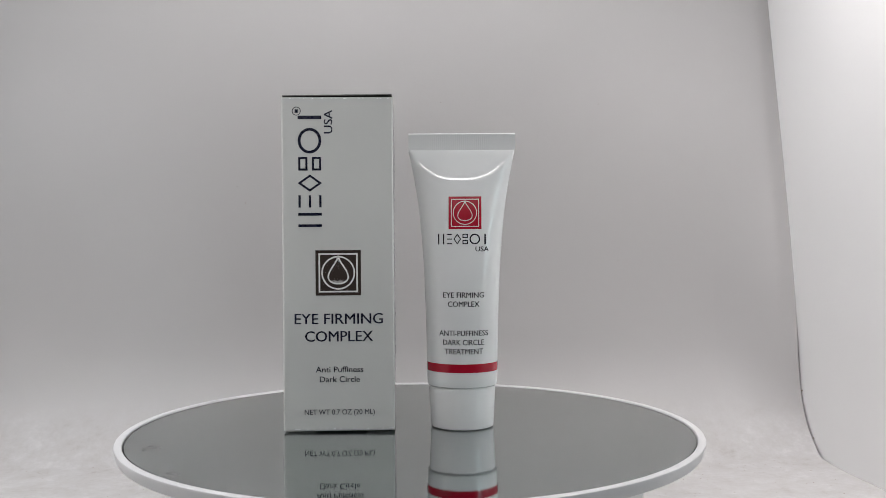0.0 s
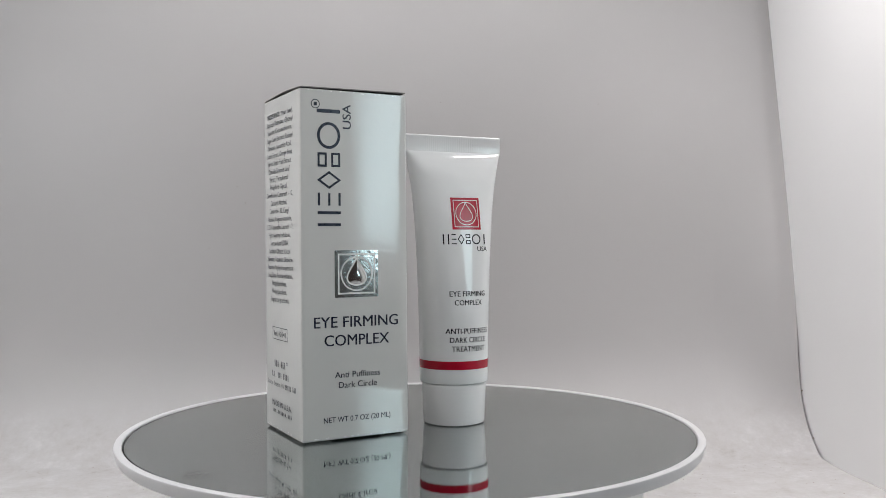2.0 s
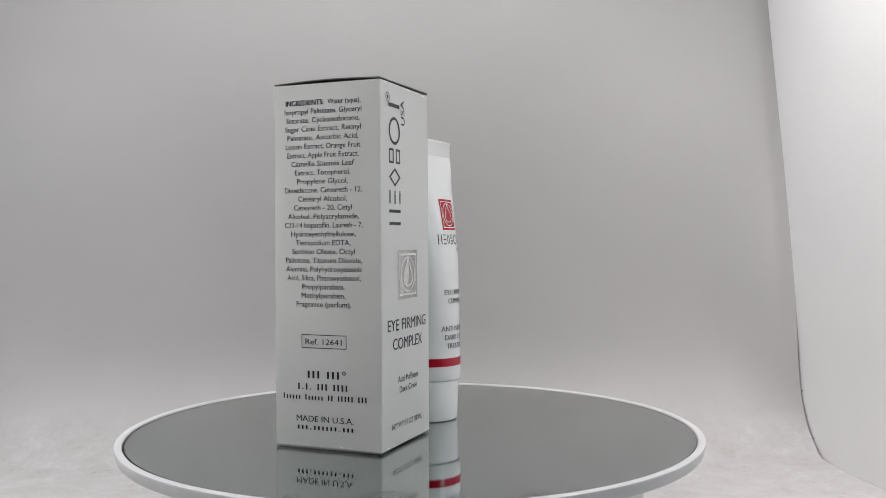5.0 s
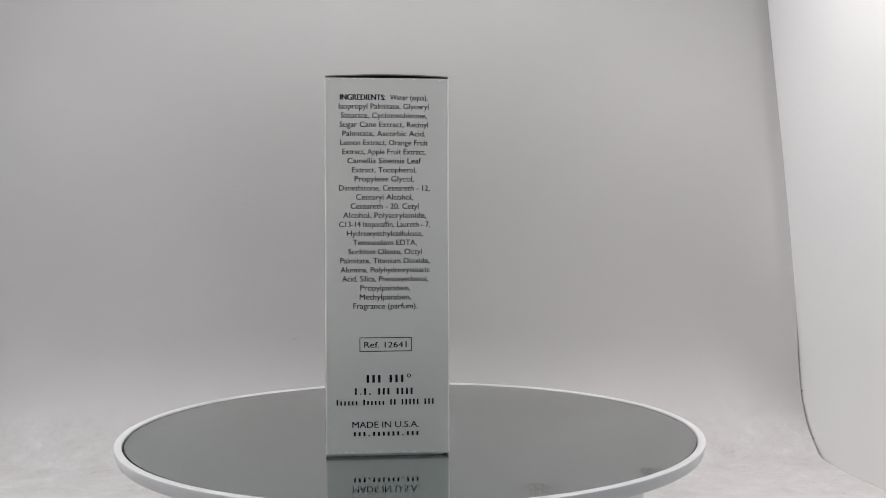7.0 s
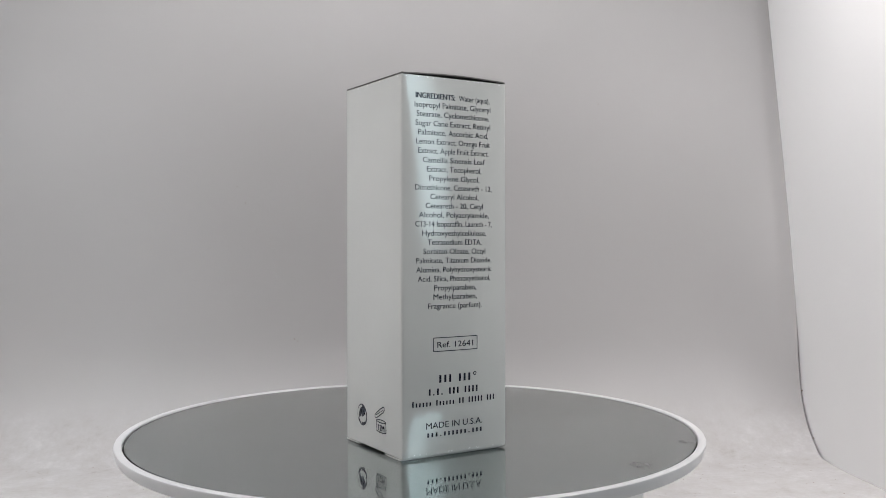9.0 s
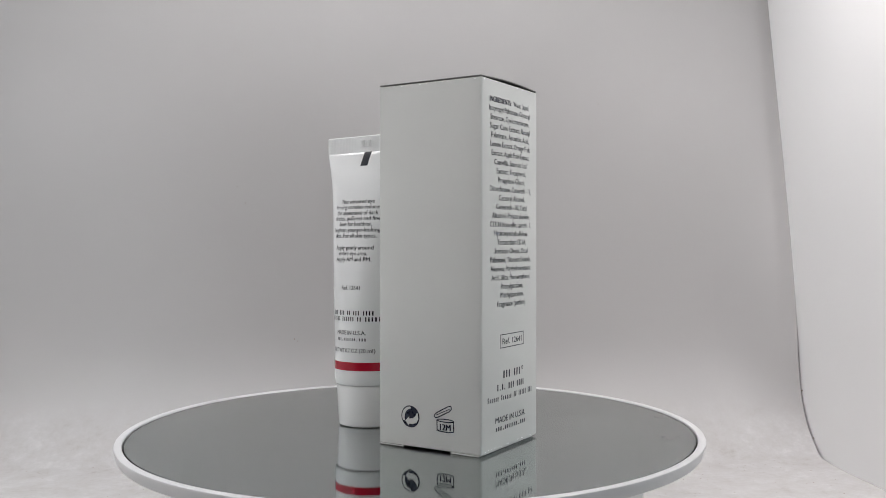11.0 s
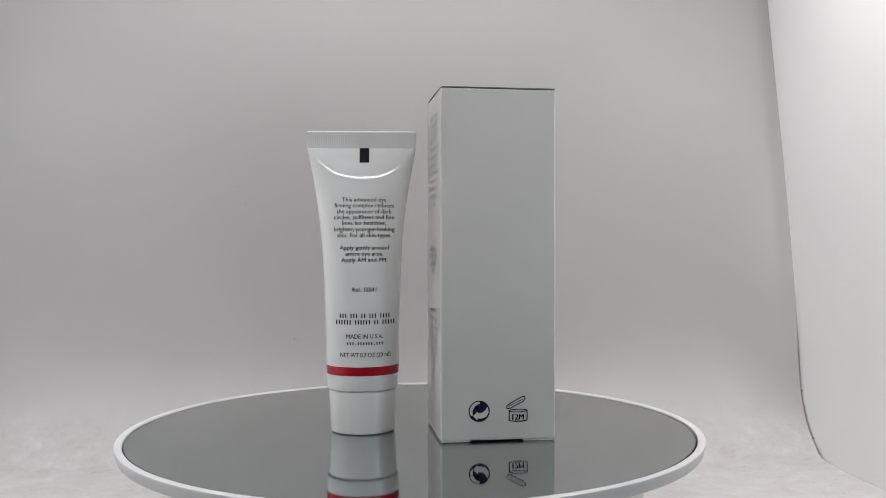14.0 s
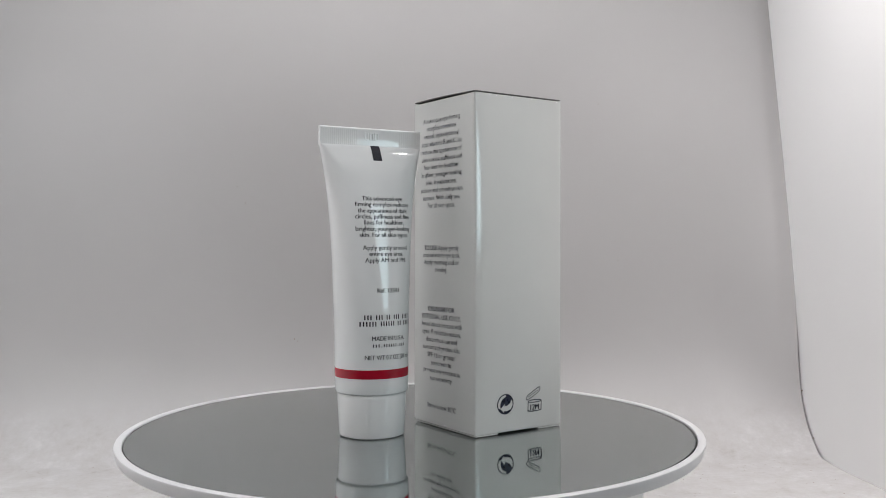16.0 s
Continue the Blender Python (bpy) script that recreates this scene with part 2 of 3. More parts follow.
def sheet_profile():
    """(y, z) from the front of the floor, round the bend, up the leaning back."""
    key = [(0.1187, -0.0427), (0.1295, -0.0358), (0.1385, -0.0245), (0.1440, -0.0105), (0.1477, 0.0136), (0.1528, 0.0432),
           (0.1585, 0.0734), (0.1673, 0.1138), (0.1764, 0.1526), (0.1882, 0.2030), (0.2080, 0.2850), (0.2140, 0.3120)]
    pts = [(FRONT_Y + (0.108 - FRONT_Y) * i / 40, FLOOR_Z) for i in range(41)]
    for i in range(len(key) - 1):
        p0, p1, p2, p3 = (key[max(i - 1, 0)] if i else (0.108, FLOOR_Z)), key[i], key[i + 1], key[min(i + 2, len(key) - 1)]
        for k in range(5):
            t = k / 5
            pts.append(tuple(0.5 * (2 * p1[a] + (p2[a] - p0[a]) * t + (2 * p0[a] - 5 * p1[a] + 4 * p2[a] - p3[a]) * t * t
                                    + (3 * p1[a] - p0[a] - 3 * p2[a] + p3[a]) * t ** 3) for a in (0, 1)))
    pts.append(key[-1])
    return pts


def sag(x, z):
    """How far the hanging sheet settles backwards above the bend; nothing along its two edges."""
    u = (x - LEFT_X) / (RIGHT_X - LEFT_X)
    side = min(1.0, (1 - u) / 0.10) ** 2 * (3 - 2 * min(1.0, (1 - u) / 0.10)) if u > 0.9 else 1.0
    up = min(1.0, max(0.0, (0.150 - z) / 0.130)) if z > 0.015 else min(1.0, max(0.0, (z - FLOOR_Z) / (0.015 - FLOOR_Z)))
    up = up * up * (3 - 2 * up)
    return 0.0125 * side * up * (1 + 0.35 * noise.noise(Vector((x * 9, 2.0, z * 4))))


def curl(d, z):
    """How far the sheet stands forward at d from its right edge, before it turns back to the panel."""
    k = d / 0.010 if d < 0.010 else max(0.0, 1 - (d - 0.010) / 0.050)
    return 0.0030 * k * k * (3 - 2 * k) * min(1.0, max(0.0, (z - 0.0) / 0.05))


def backdrop_sheet():
    prof = sheet_profile()
    x0, x1 = LEFT_X + 0.002, RIGHT_X
    xs = [x0 + (x1 - 0.04 - x0) * i / 100 for i in range(100)] + [x1 - 0.04 + 0.04 * i / 32 for i in range(33)]
    rows, n = [], len(xs) - 1
    for i, x in enumerate(xs):
        row = []
        for y, z in prof:
            low = max(0.0, 1 - abs(z - FLOOR_Z) / 0.06)
            w = 0.0011 * low * noise.noise(Vector((x * 22, y * 30, z * 30))) + 0.0005 * low * noise.noise(Vector((x * 70, y * 60, z * 60 + 3)))
            w += 0.0016 * (1 - low) * noise.noise(Vector((x * 6, 7.0, z * 5)))
            gap = -0.0003 + 0.0011 * min(1.0, max(0.0, (0.045 - z) / 0.04)) if y > 0.116 else 0.0001
            gap *= 1 + 0.7 * noise.noise(Vector((4.0, 9.0, (y + z) * 130))) if gap > 0 else 1.0
            row.append((x - gap * max(0.0, 1 - (x1 - x) / 0.03) ** 3, y - curl(x1 - x, z) - max(w, -0.001) * (1 - low * 0.4) + (sag(x, z) if y > 0.116 else 0.0), z + (w * 0.6 + 0.0002 if low > 0.5 else 0)))
        rows.append(row)
    bm = sheet(rows, lambda p, i, j: p + Vector((0, 0.0007, -0.0007)))
    return tagged(mesh_object("backdrop", bm, VINYL), "white vinyl backdrop sheet sweeping down into the floor, creased and dusty", "backdrop", kind="structure")


backdrop_sheet()
tagged(mesh_object("floor", block(LEFT_X - 0.004, RIGHT_X + 0.004, FRONT_Y, BACK_Y, FLOOR_Z - 0.008, FLOOR_Z - 0.0022), WALL, False), "white floor panel of a photo light tent", "floor", kind="structure")
tagged(mesh_object("wall_right", block(RIGHT_X, RIGHT_X + 0.004, -0.120, BACK_Y, FLOOR_Z - 0.0022, TOP_Z), WALL, False), "white plastic side panel of a photo light tent", "wall", kind="structure")
tagged(mesh_object("wall_left", block(LEFT_X - 0.004, LEFT_X, FRONT_Y, BACK_Y, FLOOR_Z - 0.0022, TOP_Z), WALL, False), "white plastic side panel of a photo light tent", "wall", kind="structure")
tagged(mesh_object("wall_back", block(LEFT_X, RIGHT_X, BACK_Y - 0.004, BACK_Y, FLOOR_Z - 0.0022, TOP_Z), WALL, False), "white plastic back panel of a photo light tent", "wall", kind="structure")
tagged(mesh_object("ceiling", block(LEFT_X - 0.004, RIGHT_X + 0.004, FRONT_Y, BACK_Y, TOP_Z, TOP_Z + 0.004), WALL, False), "white plastic roof panel of a photo light tent", "ceiling", kind="structure")

# ---------------------------------------------------------------- turntable
DISC_Z, GLASS = -0.0008, 0.0008


def turntable():
    t = thing("turntable", "round white motorised turntable with a grey mirror top, turning", "turntable", pose(0, 0, FLOOR_Z))
    up = -FLOOR_Z
    base = lathe([(0.0, 0.0012), (0.078, 0.0012), (0.080, 0.003), (0.080, up - 0.012), (0.078, up - 0.010), (0.0, up - 0.010)])
    part("base", base, BASE, t, "white plastic turntable base")
    hi, lo = -0.0004, -0.0046
    ring = [(0.0, -0.0042), (0.0977, -0.0042), (0.0977, hi - 0.0005), (0.0980, hi - 0.0001), (0.0984, hi), (0.1000, hi), (0.1003, hi - 0.0002), (0.1004, hi - 0.0005),
            (0.0996, lo + 0.0006), (0.0993, lo + 0.0002), (0.0988, lo), (0.060, lo - 0.002), (0.0, lo - 0.002)]
    platter = part("platter", lathe(ring, 160), RIM, t, "white plastic rim of the turning platter")
    disc = lathe([(0.0, DISC_Z - 0.0030), (0.0973, DISC_Z - 0.0030), (0.0974, DISC_Z - 0.0010), (0.0973, DISC_Z - GLASS), (0.0, DISC_Z - GLASS)], 160)
    for v in disc.verts:
        v.co += Vector((0.0001, -0.0002, 0))
    # a black ring added to make the gap round the mirror dark
    part("gasket", lathe([(0.0960, -0.0041), (0.0977, -0.0041), (0.0977, -0.0022), (0.0960, -0.0022)], 160, True), GAP_BLACK, platter, "black ring showing in the gap round the mirror")
    mirror = part("mirror", disc, MIRROR, platter, "grey tinted mirror disc with finger smudges")
    pane = lathe([(0.0, DISC_Z - GLASS + 0.00002), (0.0973, DISC_Z - GLASS + 0.00002), (0.0973, DISC_Z), (0.0, DISC_Z)], 160)
    for v in pane.verts:
        v.co += Vector((0.0001, -0.0002, 0))
    glass = part("glass", pane, CLEAR, platter, "thin clear glass over the mirror")
    for ob in (mirror, glass):              # the edges are set black, so that no stray bright sliver shows
        ob.data.materials.append(GAP_BLACK)
        for p in ob.data.polygons:
            p.material_index = 1 if abs(p.normal.z) < 0.5 else 0
    return platter


PLATTER = turntable()

# ---------------------------------------------------------------- carton
BW, BD, BH, LIFT = 0.0383, 0.0379, 0.1148, 0.0008
CARTON_AT, CARTON_LEAN, CARTON_YAW = (-0.02537, 0.00985), -0.235, 0.15
BULGE = {"front": 0.0005, "side": 0.0010, "back": 0.0009, "left": 0.0002}


def carton_put(face):
    """Maps (u, height, lift) of a panel into the carton's space; u runs to the right as one faces the panel."""
    half_w = BW / 2 if face in ("front", "back") else BD / 2
    out = BD / 2 if face in ("front", "back") else BW / 2

    def put(u, z, lift=0.0):
        k = min(1.0, abs(u) / half_w)
        zz = min(1.0, abs(2 * (z - LIFT) / BH - 1))
        d = out + BULGE[face] * (1 - k * k) * (1 - zz ** 4) + lift
        return Vector({"front": (u, -d, z), "back": (-u, d, z), "side": (-d, -u, z), "left": (d, u, z)}[face])
    return put


def carton_panel(face):
    put = carton_put(face)
    half = (BW if face in ("front", "back") else BD) / 2
    rad = 0.0007
    rows = []
    us = [-half + rad + (2 * half - 2 * rad) * i / 14 for i in range(15)]
    for i in range(-3, len(us) + 3):
        col = []
        for j in range(25):
            z = LIFT + BH * j / 24
            if i < 0 or i >= len(us):
                a = radians(15 * (-i if i < 0 else i - len(us) + 1))
                u = half - rad + rad * math.sin(a)
                p = put(-u if i < 0 else u, z, -rad * (1 - math.cos(a)))
            else:
                p = put(us[i], z, 0.0)
            col.append(tuple(p))
        rows.append(col)
    c = {"front": Vector((0, 1, 0)), "back": Vector((0, -1, 0)), "side": Vector((1, 0, 0)), "left": Vector((-1, 0, 0))}[face]
    return sheet(rows, lambda p, i, j: p + c * 0.0004)


def emblem(cu, v0, size, line, put, parent, plate_mat, line_mat, name, label, lift=0.00005, steps=8):
    """The square emblem: a plate, a frame line, a ring and a drop."""
    s = size
    plate = part(name, laid(mm_scaled(art_rect(cu - s / 2, cu + s / 2, v0, v0 + s, steps, steps)), put, lift), plate_mat, parent, label)
    q = s * 0.085
    mid = v0 + s / 2
    frame_line = [(cu - s / 2 + q + (s - 2 * q) * i / steps, v0 + q) for i in range(steps)] + [(cu + s / 2 - q, v0 + q + (s - 2 * q) * i / steps) for i in range(steps)]
    frame_line += [(cu + s / 2 - q - (s - 2 * q) * i / steps, v0 + s - q) for i in range(steps)] + [(cu - s / 2 + q, v0 + s - q - (s - 2 * q) * i / steps) for i in range(steps)]
    shapes = art_join(art_stroke(frame_line, line), art_stroke(arc_pts(cu, mid, s * 0.355, s * 0.355, 0, 352.5, 47), line),
                      art_stroke(drop_pts(cu, mid - s * 0.24, mid + s * 0.36, s * 0.44), line))
    if plate_mat is FOIL:                   # the embossed drop swells out of the foil
        outline = drop_pts(cu, mid - s * 0.225, mid + s * 0.33, s * 0.40)
        core = (cu, mid - s * 0.06)
        dome = bmesh.new()
        rings = [[dome.verts.new((core[0] + (x - core[0]) * r, core[1] + (y - core[1]) * r, 0.35 * (1 - r * r))) for x, y in outline] for r in (1.0, 0.85, 0.65, 0.4, 0.15)]
        for r0, r1 in zip(rings, rings[1:]):
            for i in range(len(outline)):
                j = (i + 1) % len(outline)
                dome.faces.new((r0[i], r0[j], r1[j], r1[i]))
        dome.faces.new(rings[-1])
        part("emblem_drop", laid(mm_scaled(dome), put, lift * 1.6), FOIL, parent, "swelling silver drop of the emblem")
    part("emblem_line", laid(mm_scaled(shapes), put, lift * 2.4), line_mat, parent, "raised white emblem outline")
    return plate


SIGN = ("two_posts", "three_bars", "diamond", "two_frames", "ring", "post")


def sign_shape(kind, put, wide, tall, stroke):
    """One plain shape of the brand sign, wide x tall; put maps (along, up) on to the panel."""
    h = stroke / 2

    def bar(x0, x1, y0, y1):
        return art_fill([put(*p) for p in rect_pts(x0, x1, y0, y1)])

    def ring(cx, cy, rx, ry, w):
        return art_stroke([put(*p) for p in arc_pts(cx, cy, rx, ry, 0, 350, 35)], w)

    if kind == "two_posts":
        out = [bar(wide * 0.08, wide * 0.08 + stroke, 0, tall), bar(wide * 0.92 - stroke, wide * 0.92, 0, tall)]
    elif kind == "three_bars":
        out = [bar(0, wide, y - h * 0.8, y + h * 0.8) for y in (h, tall / 2, tall - h)]
    elif kind == "diamond":
        out = [art_stroke([put(*p) for p in ((h, tall / 2), (wide / 2, h), (wide - h, tall / 2), (wide / 2, tall - h))], stroke * 0.75)]
    elif kind == "two_frames":
        out = [art_stroke([put(*p) for p in rect_pts(h, wide - h, tall * f + h, tall * (f + 0.42) - h)], stroke * 0.75) for f in (0.0, 0.58)]
    elif kind == "ring":
        out = [ring(wide / 2, tall / 2, wide / 2 - h, tall / 2 - h, stroke)]
    else:
        out = [bar(wide * 0.3, wide * 0.3 + stroke * 1.3, 0, tall)]
    return art_join(*out)


def carton():
    c = thing("carton", "tall white coated-card carton with navy print, standing on the mirror", "carton", pose(*CARTON_AT, DISC_Z + 0.0001, 0, 0, CARTON_YAW))
    Z = LIFT / MM
    panels = {}
    for face, label in (("front", "white front panel with navy print and a silver emblem"), ("side", "white side panel with a list of contents"),
                        ("back", "plain white back panel with two small symbols"), ("left", "white side panel with navy directions")):
        panels[face] = part(face + "_panel" if face in ("front", "back") else "side_panel", carton_panel(face), CARD, c, label)

    def line(face, s, cu, w, v, cap, heavy=0.012):
        tagged(part("printed_line", laid(mm_scaled(art_text(s, cu, w, v + Z, cap, heavy)), carton_put(face), 0.00006), NAVY, panels[face], smooth=False), kind="stuff")

    def bars(face, pattern, cu, w, v, cap):
        tagged(part("printed_bar", laid(mm_scaled(art_bars(pattern, cu, w, v + Z, cap)), carton_put(face), 0.00006), NAVY, panels[face], smooth=False), kind="stuff")

    def drawn(face, name, bm, mat, lift=0.00006):
        part(name, laid(mm_scaled(bm), carton_put(face), lift), mat, panels[face], smooth=False)

    # front
    cells = [(69.6, 75.4), (76.8, 81.0), (82.2, 88.2), (89.4, 94.3), (95.4, 104.2), (105.9, 110.2)]
    for kind, (a, b) in zip(SIGN, cells):
        drawn("front", "brand_shape", sign_shape(kind, lambda x, y, a=a: (-5.4 - y, a + Z + x), b - a, 8.1, 0.95), NAVY)
    drawn("front", "small_ring", art_join(art_stroke(arc_pts(-13.95, 110 + Z, 1.4, 1.4, 0, 348, 29), 0.25), art_rect(-14.5, -13.4, 109.4 + Z, 110.6 + Z)), NAVY)
    usa = art_text("USA", 0, 8.16, 0, 3.1)
    for p in usa.verts:
        p.co = Vector((-1.6 - p.co.y, 106.3 + Z + p.co.x, p.co.z))
    drawn("front", "printed_line", usa, NAVY)
    emblem(0.04, 46.45 + Z, 15.6, 0.55, carton_put("front"), panels["front"], FOIL, WHITE_INK, "emblem_plate", "square silver foil emblem")
    for s, cu, w, v in (("EYE FIRMING", 0.11, 30.28, 36.64), ("COMPLEX", 0.18, 23.27, 30.6)):
        for letter in pieces(art_text(s, cu, w, v + Z, 3.8, 0.0)):
            drawn("front", "letter", widened(letter, 0.12), NAVY)
    line("front", "Anti Puffiness", 0.25, 16.37, 19.96, 2.1)
    line("front", "Dark Circle", 0.3, 13.79, 16.57, 2.1)
    line("front", "NET WT 0.7 OZ (20 ML)", 0.17, 24.08, 5.32, 1.9)
    # contents
    line("side", "INGREDIENTS:", -7.35, 13.9, 108.05, 1.78, 0.085)
    line("side", "Water (aqua),", 6.7, 11.5, 108.05, 1.78)
    rows = [("Isopropyl Palmitate, Glyceryl", 27.4), ("Stearate, Cyclomethicone,", 26.2), ("Sugar Cane Extract, Retinyl", 27.0), ("Palmitate, Ascorbic Acid,", 25.3),
            ("Lemon Extract, Orange Fruit", 26.7), ("Extract, Apple Fruit Extract,", 25.4), ("Camellia Sinensis Leaf", 22.4), ("Extract, Tocopherol,", 19.7),
            ("Propylene Glycol,", 18.1), ("Dimethicone, Ceteareth - 12,", 27.6), ("Cetearyl Alcohol,", 17.4), ("Ceteareth - 20, Cetyl", 20.7),
            ("Alcohol, Polyacrylamide,", 25.3), ("C13-14 Isoparaffin, Laureth - 7,", 27.7), ("Hydroxyethylcellulose,", 23.1), ("Tetrasodium EDTA,", 19.5),
            ("Sorbitan Oleate, Octyl", 22.4), ("Palmitate, Titanium Dioxide,", 27.2), ("Alumina, Polyhydroxystearic", 27.2), ("Acid, Silica, Phenoxyethanol,", 26.2),
            ("Propylparaben,", 15.2), ("Methylparaben,", 15.7), ("Fragrance (parfum).", 19.5)]
    for i, (s, w) in enumerate(rows):
        line("side", s, -0.96 + 0.013 * i, w, 105.29 - 2.765 * i, 1.78)
    drawn("side", "printed_frame", art_stroke(rect_pts(-8.5, 7.25, 31.5 + Z, 35.6 + Z), 0.22), NAVY)
    line("side", "Ref. 12641", -0.74, 12.93, 32.6, 1.87)
    bars("side", "XXX XXX", -0.9, 12.2, 21.9, 2.35)
    drawn("side", "small_ring", art_stroke(arc_pts(6.4, 23.9 + Z, 0.5, 0.5, 0, 330, 11), 0.25), NAVY)
    bars("side", "X.X. XXX XXXX", -1.3, 18.4, 18.2, 2.0)
    bars("side", "Xxxxxx Xxxxxx XX XXXXX XXX", -0.85, 30.3, 15.0, 1.75)
    line("side", "MADE IN U.S.A.", -0.72, 20.35, 8.06, 2.0)
    bars("side", "xxx.xxxxxx.xxx", -0.6, 20.6, 5.5, 1.8)
    # symbols on the back: a disc with two arrows, and an open jar
    cu, cv, r = -6.57, 9.25 + Z, 3.5
    drawn("back", "arrow_symbol", art_fill(arc_pts(cu, cv, r, r, 0, 352, 44)), NAVY)
    crescent = arc_pts(cu, cv, r * 0.9, r * 0.9, 88, 205, 18) + arc_pts(cu + 0.7, cv - 0.35, r * 0.83, r * 0.83, 205, 100, 18)
    arrow = [(cu + 2.9, cv + 1.1), (cu + 3.1, cv - 0.5), (cu + 2.3, cv - 1.9), (cu + 0.7, cv - 2.4), (cu - 0.5, cv - 2.3), (cu - 0.6, cv - 3.0), (cu - 2.0, cv - 1.5),
             (cu - 0.4, cv + 0.1), (cu - 0.4, cv - 0.7), (cu + 0.9, cv - 0.5), (cu + 2.0, cv + 0.3), (cu + 2.6, cv + 1.5)]
    drawn("back", "arrow_light", art_join(art_fill(crescent), art_fill(arrow)), CARD, 0.00012)
    ju, j0, j1 = 6.44, 5.8 + Z, 9.2 + Z
    jar = art_join(art_stroke([(ju - 3, j1), (ju - 3, j0 + 0.3)] + arc_pts(ju, j0 + 0.3, 3, 0.45, 180, 360, 12) + [(ju + 3, j1)], 0.34, False),
                   art_stroke(arc_pts(ju, j1, 3, 0.45, 0, 345, 23), 0.30),
                   art_stroke([(ju - 3.95, j1 + 0.95), (ju - 3.5, j1 + 0.65), (ju - 2.6, j1 + 0.85), (ju + 1.6, j1 + 3.0), (ju + 2.3, j1 + 3.8), (ju + 2.15, j1 + 4.75),
                               (ju + 1.3, j1 + 4.6), (ju - 3.0, j1 + 2.3), (ju - 3.8, j1 + 1.55)], 0.32),
                   art_stroke([(ju - 3.2, j1 + 1.5), (ju + 1.6, j1 + 3.75)], 0.2, False))
    drawn("back", "jar_symbol", jar, NAVY)
    line("back", "12M", ju, 4.0, 6.17, 2.0, 0.09)
    # directions
    para = ["A luxurious eye firming", "complex combines", "retinol, alpha hydroxyl", "acid, vitamins E and C, to", "reduce the appearance of", "dark circles, puffiness and",
            "fine lines for healthier", "brighter, younger looking", "skin. It moisturizes,", "softens and smoothes skin", "texture. With daily use.", "For all skin types."]
    use = ["TO USE: Apply gently", "around entire eye area.", "Apply morning and or", "evening."]
    care = ["CAUTION: FOR", "EXTERNAL USE ONLY.", "Avoid direct contact with", "eyes. If irritation occurs,", "discontinue use and", "consult a physician. Use", "SPF 15 or greater",
            "sunscreen to", "prevent any increase in", "sun sensitivity."]

    def natural(s):
        b = raw_text(s)
        xs = [p.co.x for p in b.verts]
        b.free()
        return max(xs) - min(xs)

    unit = 25.9 / natural("softens and smoothes skin")
    for block_rows, top, step in ((para, 107.2, 2.755), (use, 61.8, 2.53), (care, 40.1, 2.73), (["Store below 30\u00b0C"], 5.6, 2.7)):
        for i, s in enumerate(block_rows):
            full, head = natural(s) * unit, s[:s.find(":") + 1]
            lead = natural(head) * unit if head else 0.0
            if head:
                line("left", head, -0.9 - full / 2 + lead / 2, lead, top - step * i, 1.8, 0.085)
            gap = 0.5 if head else 0.0
            line("left", s[len(head):].strip(), -0.9 + (lead + gap) / 2, full - lead - gap, top - step * i, 1.8)

    # worn folds: small bright chips along the top and bottom of the panels
    rng = random.Random(11)
    for face, runs in (("front", ((0.25, 26), (114.25, 18))), ("side", ((0.35, 22), (114.25, 10))), ("left", ((0.3, 8),)), ("back", ((114.25, 10),))):
        chips = []
        for v, count in runs:
            for _ in range(count):
                u, w, hgt = rng.uniform(-18, 18), rng.uniform(0.15, 0.9), rng.uniform(0.12, 0.3)
                vv = v + rng.uniform(-0.1, 0.15)
                chips.append(art_fill([(u, vv), (u + w * 0.6, vv - 0.05), (u + w, vv + hgt * 0.4), (u + w * 0.7, vv + hgt), (u + w * 0.15, vv + hgt * 0.8)]))
        part("worn_edge", laid(mm_scaled(art_join(*[c0 for c0 in chips])), lambda u, z, lift, f=carton_put(face): f(u, z + LIFT, lift), 0.00003), CHIP, panels[face], "bright worn specks along the folds", False)
        tagged(panels[face].children[-1], kind="stuff")

    # top: dust flaps inside, and the lid hinged at the back and standing a little open
    top = LIFT + BH
    part("dust_flap", block(-BW / 2 + 0.0008, BW / 2 - 0.0008, -BD / 2 + 0.0008, BD / 2 - 0.0008, top - 0.0016, top - 0.0012), SHADED_BOARD, c, "grey inner board of the carton", False)
    rows = []
    for i in range(13):
        x = -BW / 2 + 0.0003 + (BW - 0.0006) * i / 12
        col = []
        for j in range(13):
            f = j / 12                      # 0 at the front, 1 at the hinge
            y = -BD / 2 + 0.0002 + (BD - 0.0004) * f
            open_ = 0.0002 + (1 - f) * (0.0001 + 0.0004 * i / 12) + 0.0006 * math.sin(math.pi * min(1, f * 1.02)) * (1 - 0.5 * i / 12)
            col.append((x, y, top + open_ + 0.0004))
        rows.append(col)
    # the shade along the lid's edge is put into its dark colour
    part("lid", sheet(rows, lambda p, i, j: p - Vector((0, 0, 0.00035))), SHADED_BOARD, c, "tuck-in lid standing slightly open")
    # bottom: the closed flap and the ends of two under-flaps
    part("bottom_flap", block(-BW / 2 + 0.0006, BW / 2 - 0.0006, -BD / 2 + 0.0004, BD / 2 - 0.0004, 0.00042, 0.00078), CARD, c, smooth=False)
    for x0, x1 in ((-BW / 2 + 0.0009, -0.0082), (0.0095, BW / 2 - 0.0002)):
        part("bottom_flap", block(x0, x1, -BD / 2 + 0.002, BD / 2 + 0.0001, 0.0, 0.0004), CARD, c, smooth=False)
    return c


CARTON = carton()

